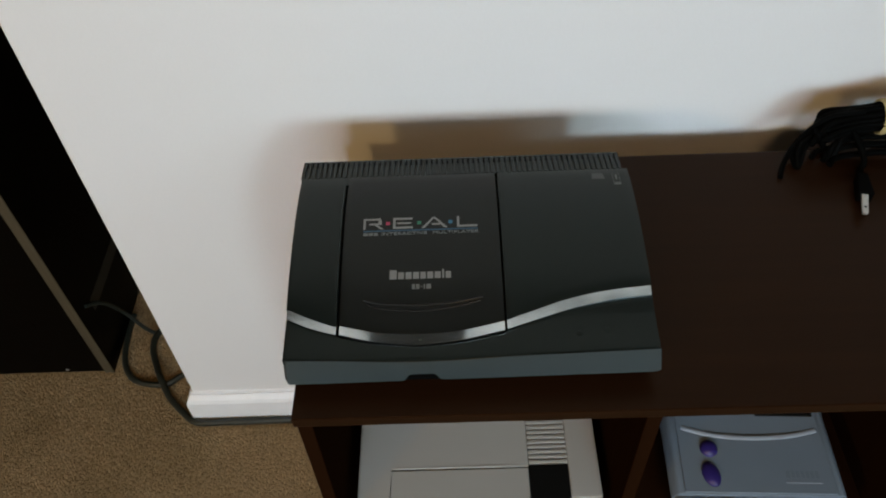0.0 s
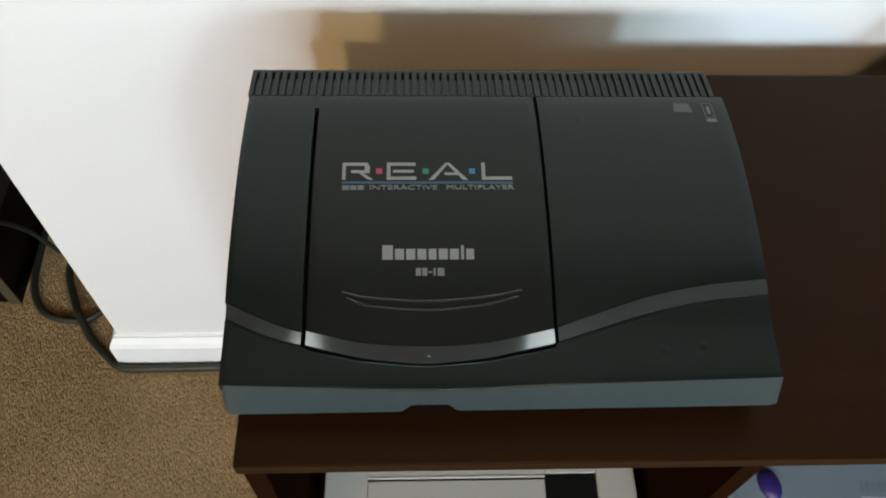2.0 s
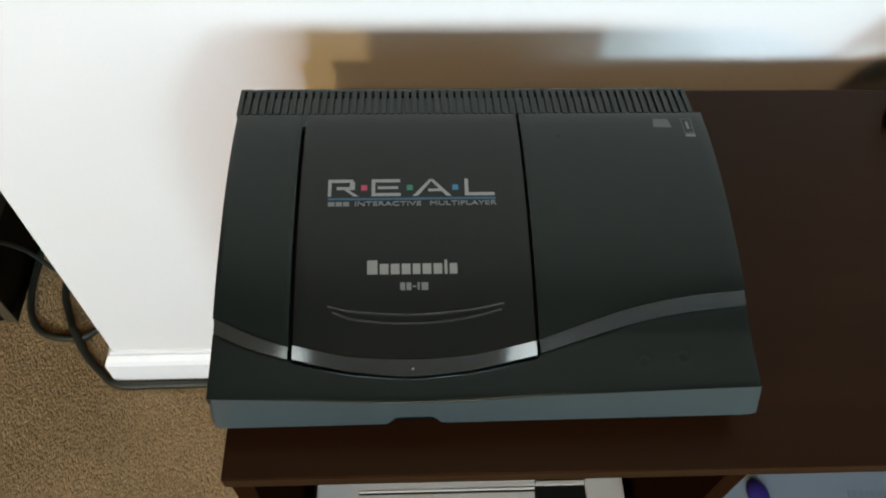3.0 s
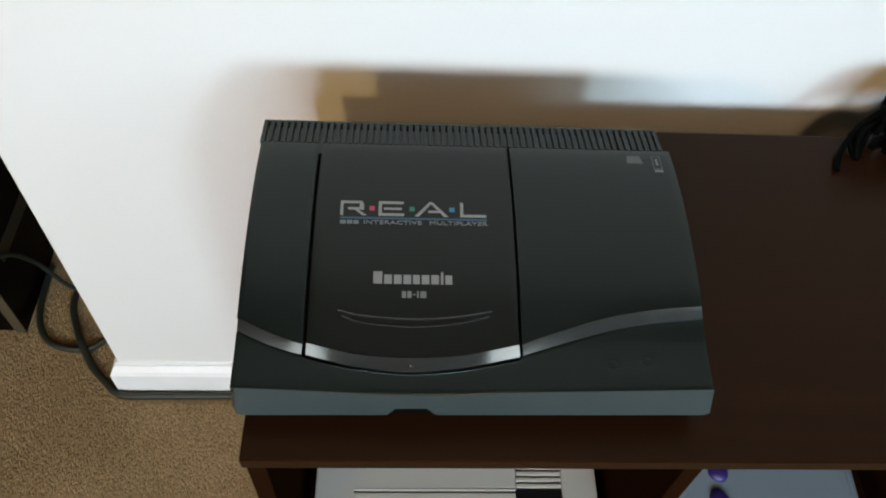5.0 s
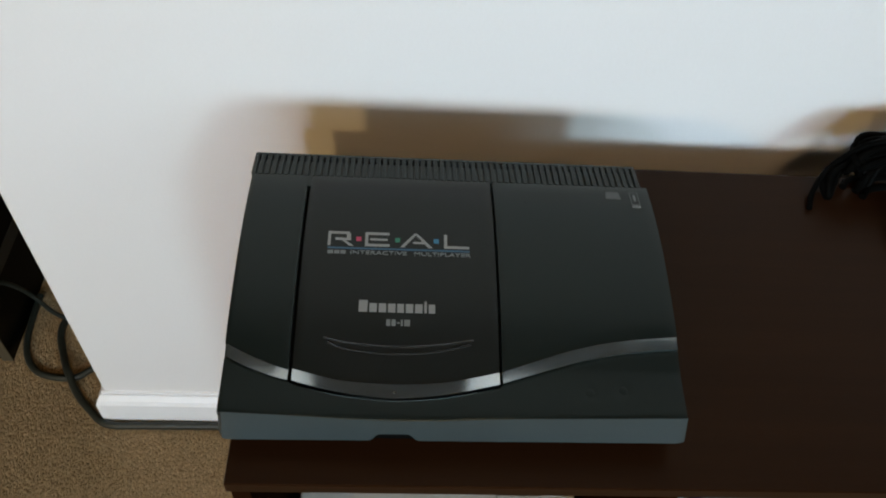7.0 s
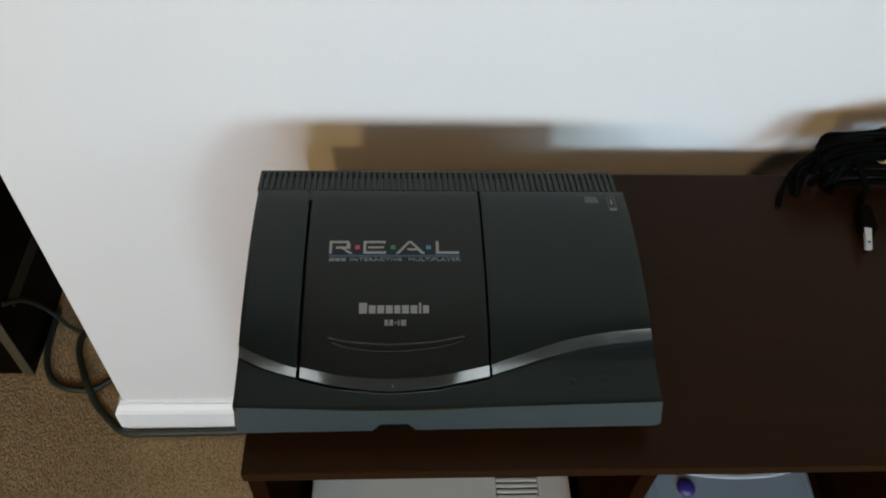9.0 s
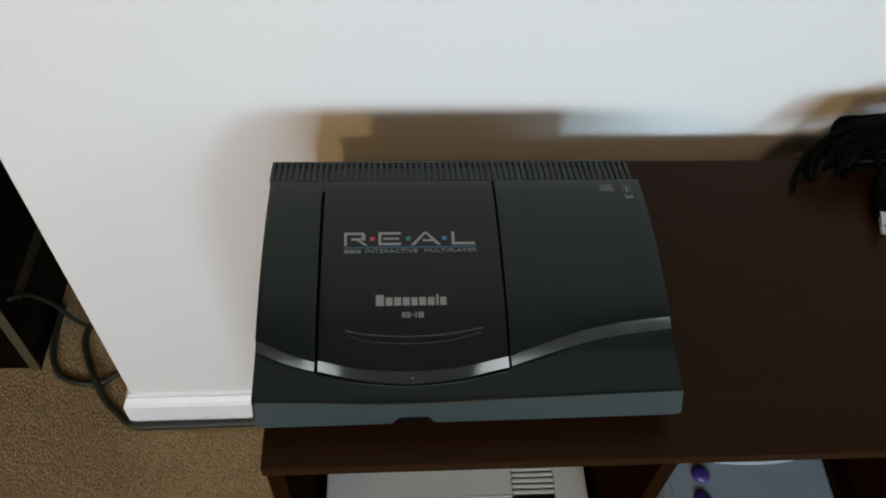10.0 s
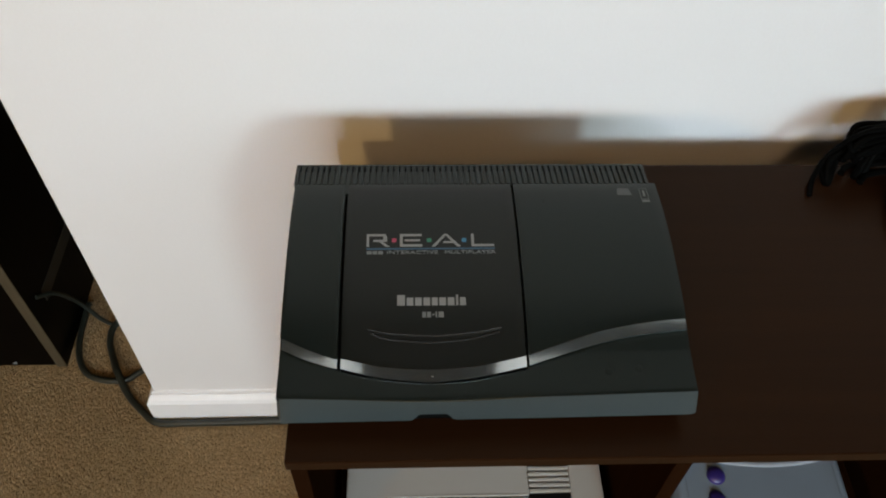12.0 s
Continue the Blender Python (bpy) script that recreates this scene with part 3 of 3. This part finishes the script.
# ---- the small blue-grey console ----
def small_console():
    x0, x1, y0, y1, z0, zt = 0.370, 0.565, -0.008, 0.150, SHELF_Z, 0.374
    c = empty("compact_console", (0.46, 0.05, z0))
    c.rotation_euler[2] = -0.045
    off = Matrix.Translation((-0.46, -0.05, -z0))

    def p(name, bm, material, parent=None, label="", smooth=False):
        bm.transform(off)
        return part(name, bm, material, parent or c, label, smooth)
    p("case", prism([(x0 + 0.014, z0 + 0.002), (x1 - 0.014, z0 + 0.002), (x1 - 0.002, zt - 0.012), (x1 - 0.009, zt - 0.0005), (x0 + 0.009, zt - 0.0005), (x0 + 0.002, zt - 0.012)], y0 + 0.010, y1, "y", 0.003), M_SNES, smooth=True)
    p("front_ledge", box(x0 + 0.006, x1 - 0.006, y0 - 0.006, y0 + 0.009, z0 + 0.020, zt - 0.004, 0.004), M_SNES_EDGE, smooth=True)
    p("top_plate", prism([(x0 + 0.016, y0 + 0.012), (x1 - 0.016, y0 + 0.012), (x1 - 0.018, y1 - 0.01), (x0 + 0.018, y1 - 0.01)], zt - 0.003, zt + 0.0008, "z", 0.0006), M_SNES)
    pts = [(0.3925, 0.0815, zt + 0.0008), (0.425, 0.0725, zt + 0.0016), (0.467, 0.0690, zt + 0.002), (0.510, 0.0720, zt + 0.0016), (0.5440, 0.0800, zt + 0.0008)]
    p("slot_ridge", tube(pts, 0.0030, 10, steps=8, flat=0.3), M_SNES_EDGE, label="pale curved ridge", smooth=True)
    p("rear_socket_cover", box(0.480, 0.545, 0.0975, 0.126, zt, zt + 0.002, 0.0006), M_NES_BLACK)
    for (x, y, w, l) in ((0.4195, 0.0555, 0.0100, 0.0105), (0.4170, 0.0245, 0.0098, 0.0150)):
        bm = bmesh.new()
        bmesh.ops.create_uvsphere(bm, u_segments=24, v_segments=12, radius=1, matrix=Matrix.Translation((x, y, zt + 0.001)) @ Matrix.Rotation(0.22, 4, "Z") @ Matrix.Diagonal((w, l, 0.0060, 1)))
        p("purple_button", bm, M_PURPLE, label="rounded purple button", smooth=True)
    for x in (x0 + 0.0150, x1 - 0.0150):
        p("seam", box(x - 0.0005, x + 0.0005, y0 + 0.012, y1 - 0.012, zt - 0.002, zt - 0.0002), M_SNES_MARK)
    bm = bmesh.new()
    for k in range(7):
        box(0.4985 + k * 0.0052, 0.4985 + k * 0.0052 + 0.0040, 0.0210, 0.0300, zt + 0.0005, zt + 0.0012, bm=bm)
    p("embossed_mark", bm, M_SNES_MARK)
    p("embossed_line", box(0.4965, 0.5350, 0.0155, 0.0166, zt + 0.0005, zt + 0.0012), M_SNES_EDGE)
    return thing(c, "small pale blue-grey console with two purple buttons, in the cubby", "game console")


small_console()


# ---- cord bundle and plug on the shelf top ----
def cord_bundle():
    c = empty("cord_bundle", (0.55, 0.24, TOP_Z))
    off = Matrix.Translation((-0.55, -0.24, -TOP_Z))
    rnd = random.Random(4)
    for i in range(11):
        sides = []
        for half in (0, 1):
            ang = (2 * i + half) * 2.4
            rad = 0.0130 * math.sqrt((2 * i + half + 0.5) / 22)
            a, b = rad * math.cos(ang), rad * math.sin(ang)
            k = 0.9 + 0.5 * rnd.random()
            sides.append([(0.502 + rnd.uniform(-0.006, 0.010), 0.262 + a * k * 0.6, TOP_Z + 0.014 + rnd.uniform(-0.006, 0.008)), (0.526 + rnd.uniform(-0.005, 0.005), 0.269 + a * k, TOP_Z + 0.034 + b * k), (0.548, 0.271 + a, TOP_Z + 0.042 + b), (0.572, 0.271 + a, TOP_Z + 0.045 + b), (0.620, 0.268 + a * k, TOP_Z + 0.056 + b * k), (0.680, 0.254 + a * k, TOP_Z + 0.044 + b * k * 0.7), (0.730 + 0.3 * a, 0.236 + a * k, TOP_Z + 0.0040)])
        turn = (0.493 + rnd.uniform(-0.006, 0.010), 0.252 + rnd.uniform(-0.012, 0.008), TOP_Z + 0.0034)
        if i > 1:
            sides = [side[1:] for side in sides]
            turn = (0.520 + rnd.uniform(-0.008, 0.010), 0.266 + rnd.uniform(-0.010, 0.006), TOP_Z + 0.026 + rnd.uniform(-0.005, 0.012))
        bm = tube(sides[0][::-1] + [turn] + sides[1], 0.0031, 8, steps=7)
        bm.transform(off)
        part("cord", bm, M_CORD, c, smooth=True)
    # extra cords added to fill the dark gap under the bundle
    for y, z, x in ((0.268, 0.004, 0.530), (0.262, 0.010, 0.540), (0.266, 0.017, 0.545), (0.268, 0.024, 0.552), (0.256, 0.004, 0.545)):
        bm = tube([(x - 0.012, y - 0.010, TOP_Z + 0.0035), (x, y, TOP_Z + z), (x + 0.04, y + 0.003, TOP_Z + z + 0.003), (x + 0.10, y, TOP_Z + z + 0.001), (x + 0.16, y - 0.008, TOP_Z + 0.0035)], 0.0033, 8)
        bm.transform(off)
        part("cord", bm, M_CORD, c, smooth=True)
    # a stray strand that springs away from the bundle
    bm = tube([(0.478, 0.230, TOP_Z + 0.0028), (0.487, 0.250, TOP_Z + 0.006), (0.502, 0.266, TOP_Z + 0.022), (0.524, 0.266, TOP_Z + 0.050), (0.556, 0.262, TOP_Z + 0.060)], 0.0026, 8)
    bm.transform(off)
    part("cord", bm, M_CORD, c, smooth=True)
    for i in range(2):
        x = 0.581 + i * 0.012
        bm = tube([(x, 0.271 + 0.0168 * math.cos(k * math.pi / 6), TOP_Z + 0.045 + 0.0168 * math.sin(k * math.pi / 6)) for k in range(13)], 0.0050, 8, steps=4, flat=0.35)
        bm.transform(off)
        part("tie", bm, M_TIE, c, "tan paper tie", smooth=True)
    # loose end with the plug
    bm = tube([(0.552, 0.262, TOP_Z + 0.036), (0.562, 0.254, TOP_Z + 0.020), (0.5655, 0.243, TOP_Z + 0.010), (0.5610, 0.236, TOP_Z + 0.005), (0.5565, 0.226, TOP_Z + 0.006)], 0.0032, 8)
    bm.transform(off)
    part("cord", bm, M_CORD, c, smooth=True)
    head = prism([(0.5485, 0.1995), (0.5640, 0.1965), (0.5670, 0.226), (0.5570, 0.228)], TOP_Z, TOP_Z + 0.014, "z", 0.002)
    head.transform(Matrix.Translation((-0.006, -0.004, 0)) @ off)
    plug = part("plug_head", head, M_CORD, c)
    for z, shift in ((TOP_Z + 0.0030, 0.006), (TOP_Z + 0.0105, 0.0)):
        bm = prism([(0.5515, 0.199), (0.5580, 0.198), (0.5490, 0.173), (0.5465, 0.1715), (0.5435, 0.1735)], z, z + 0.0014, "z", 0.0003)
        bm.transform(Matrix.Translation((shift * 0.7, shift, 0)))
        bm.transform(Matrix.Translation((-0.006, -0.004, 0)) @ off)
        part("plug_blade", bm, M_METAL, plug, "bright metal plug blade")
        # dark disc that stands for the shade in the blade's hole
        bm = bmesh.new()
        bmesh.ops.create_cone(bm, cap_ends=True, segments=12, radius1=0.0013, radius2=0.0013, depth=0.0017, matrix=Matrix.Translation((0.5490 + shift * 0.7, 0.1810 + shift, z + 0.0008)))
        bm.transform(Matrix.Translation((-0.006, -0.004, 0)) @ off)
        part("blade_hole_shade", bm, M_GAP, plug)
    return thing(c, "coiled black power cord bound with tan tie, on the shelf top", "power cord")


cord_bundle()


# ---- cabinet and cords in the alcove ----
def cabinet():
    x1, y0 = -0.485, 0.423
    c = empty("cabinet", (x1 - 0.3, y0 + 0.2, 0))
    off = Matrix.Translation((-(x1 - 0.3), -(y0 + 0.2), 0))

    def p(name, bm, material, label=""):
        bm.transform(off)
        return part(name, bm, material, c, label)
    p("side_panel", box(x1 - 0.016, x1, y0 + 0.002, y0 + 0.40, 0.0, 0.78, 0.0008), M_CABINET)
    p("side_panel", box(x1 - 0.60, x1 - 0.584, y0 + 0.002, y0 + 0.40, 0.0, 0.78, 0.0008), M_CABINET)
    p("edge_band", box(x1 - 0.016, x1, y0 - 0.0005, y0 + 0.0017, 0.0, 0.78), M_EDGE, "worn tan front edge")
    p("front_panel", box(x1 - 0.583, x1 - 0.017, y0 + 0.001, y0 + 0.016, 0.004, 0.765, 0.001), M_CABINET)
    p("side_strip", box(x1, x1 + 0.0015, y0 + 0.044, y0 + 0.398, 0.130, 0.157, 0.0004), M_SIDE_STRIP, "dull brown strip along the side")
    p("pale_speck", box(x1 - 0.084, x1 - 0.078, y0 - 0.0012, y0 + 0.0015, 0.012, 0.0145, 0.0004), M_NES_DARK, "pale speck at the foot of the front panel")
    p("top_board", box(x1 - 0.61, x1 + 0.008, y0 - 0.006, y0 + 0.41, 0.7802, 0.80, 0.001), M_CABINET)
    return thing(c, "black laminate cabinet with a worn tan front edge, on the carpet", "cabinet")


cabinet()


def floor_cord(name, pts, r, material, label):
    return thing(part(name, tube(pts, r, 10, steps=10), material, smooth=True), label, "power cord")


floor_cord("power_cord", [(-0.3300, 0.560, 0.006), (-0.370, 0.545, 0.006), (-0.4060, 0.522, 0.006), (-0.4231, 0.4982, 0.006), (-0.4230, 0.4676, 0.006), (-0.4102, 0.4344, 0.006), (-0.3932, 0.4022, 0.014), (-0.3710, 0.3658, 0.006), (-0.3419, 0.3354, 0.006), (-0.3130, 0.3140, 0.006), (-0.2600, 0.3125, 0.006), (-0.1500, 0.3138, 0.006), (0.0, 0.3155, 0.006), (0.15, 0.3160, 0.006), (0.4, 0.3160, 0.006)], 0.0056, M_GREYCORD, "thick grey-green power cord running along the baseboard")
floor_cord("power_cord", [(-0.4760, 0.545, 0.010), (-0.4770, 0.510, 0.007), (-0.4745, 0.468, 0.006), (-0.4640, 0.4295, 0.006), (-0.4430, 0.4030, 0.006), (-0.4132, 0.3920, 0.006), (-0.3817, 0.3920, 0.006), (-0.3660, 0.4020, 0.006), (-0.3500, 0.4200, 0.006), (-0.338, 0.470, 0.006), (-0.345, 0.53, 0.006)], 0.0052, M_GREYCORD, "looped grey-green power cord lying on the carpet")
floor_cord("signal_cable", [(-0.4838, 0.4480, 0.166), (-0.4700, 0.4730, 0.142), (-0.4655, 0.5000, 0.085), (-0.4530, 0.5030, 0.053), (-0.4400, 0.5030, 0.022), (-0.4240, 0.5050, 0.0040), (-0.395, 0.515, 0.0040), (-0.350, 0.58, 0.0040)], 0.0036, M_GREYCORD, "thin grey cable bending down from the cabinet to the carpet")


# ---- carpet pile ----
def carpet_pile():
    rng = np.random.default_rng(7)
    xs = np.arange(-0.78, 0.03, 0.0020)
    ys = np.arange(-0.20, 0.60, 0.0052)
    gx, gy = (g.ravel() for g in np.meshgrid(xs, ys))
    keep = ~((gx > CORNER_X) & (gy > WALL_Y)) & ~((gx < -0.49) & (gy > 0.44))
    gx, gy = gx[keep], gy[keep]
    n = gx.size
    cx = gx + rng.uniform(-0.0010, 0.0010, n)
    cy = gy + rng.uniform(-0.0026, 0.0026, n)
    h = rng.uniform(0.0009, 0.0020, n)
    lean = rng.normal(0, 0.0009, (n, 2))
    turn = rng.uniform(0, math.pi, n)
    long = rng.uniform(2.8, 4.4, n)
    r = rng.uniform(0.0009, 0.0015, n)
    verts = np.zeros((n, 7, 3))
    for k in range(3):
        a = turn + k * math.pi / 1.5
        verts[:, k] = np.stack([cx + r * np.cos(a), cy + long * r * np.sin(a), np.full(n, -0.0015)], 1)
        verts[:, 3 + k] = np.stack([cx + lean[:, 0] * 0.6 + 0.9 * r * np.cos(a + 0.4), cy + lean[:, 1] * 0.6 + 0.92 * long * r * np.sin(a + 0.4), h * 0.6], 1)
    verts[:, 6] = np.stack([cx + lean[:, 0], cy + lean[:, 1], h], 1)
    base = np.arange(n)[:, None] * 7
    quads = np.concatenate([base + np.array([[k, (k + 1) % 3, 3 + (k + 1) % 3, 3 + k]]) for k in range(3)])
    tris = np.concatenate([base + np.array([[3 + k, 3 + (k + 1) % 3, 6]]) for k in range(3)])
    faces = quads.tolist() + tris.tolist()
    me = bpy.data.meshes.new("carpet_pile")
    me.from_pydata(verts.reshape(-1, 3).tolist(), [], faces)
    me.materials.append(M_PILE)
    for p in me.polygons:
        p.use_smooth = True
    return thing(new("carpet_pile", me), "beige and brown looped carpet pile", "carpet", kind="stuff")


carpet_pile()
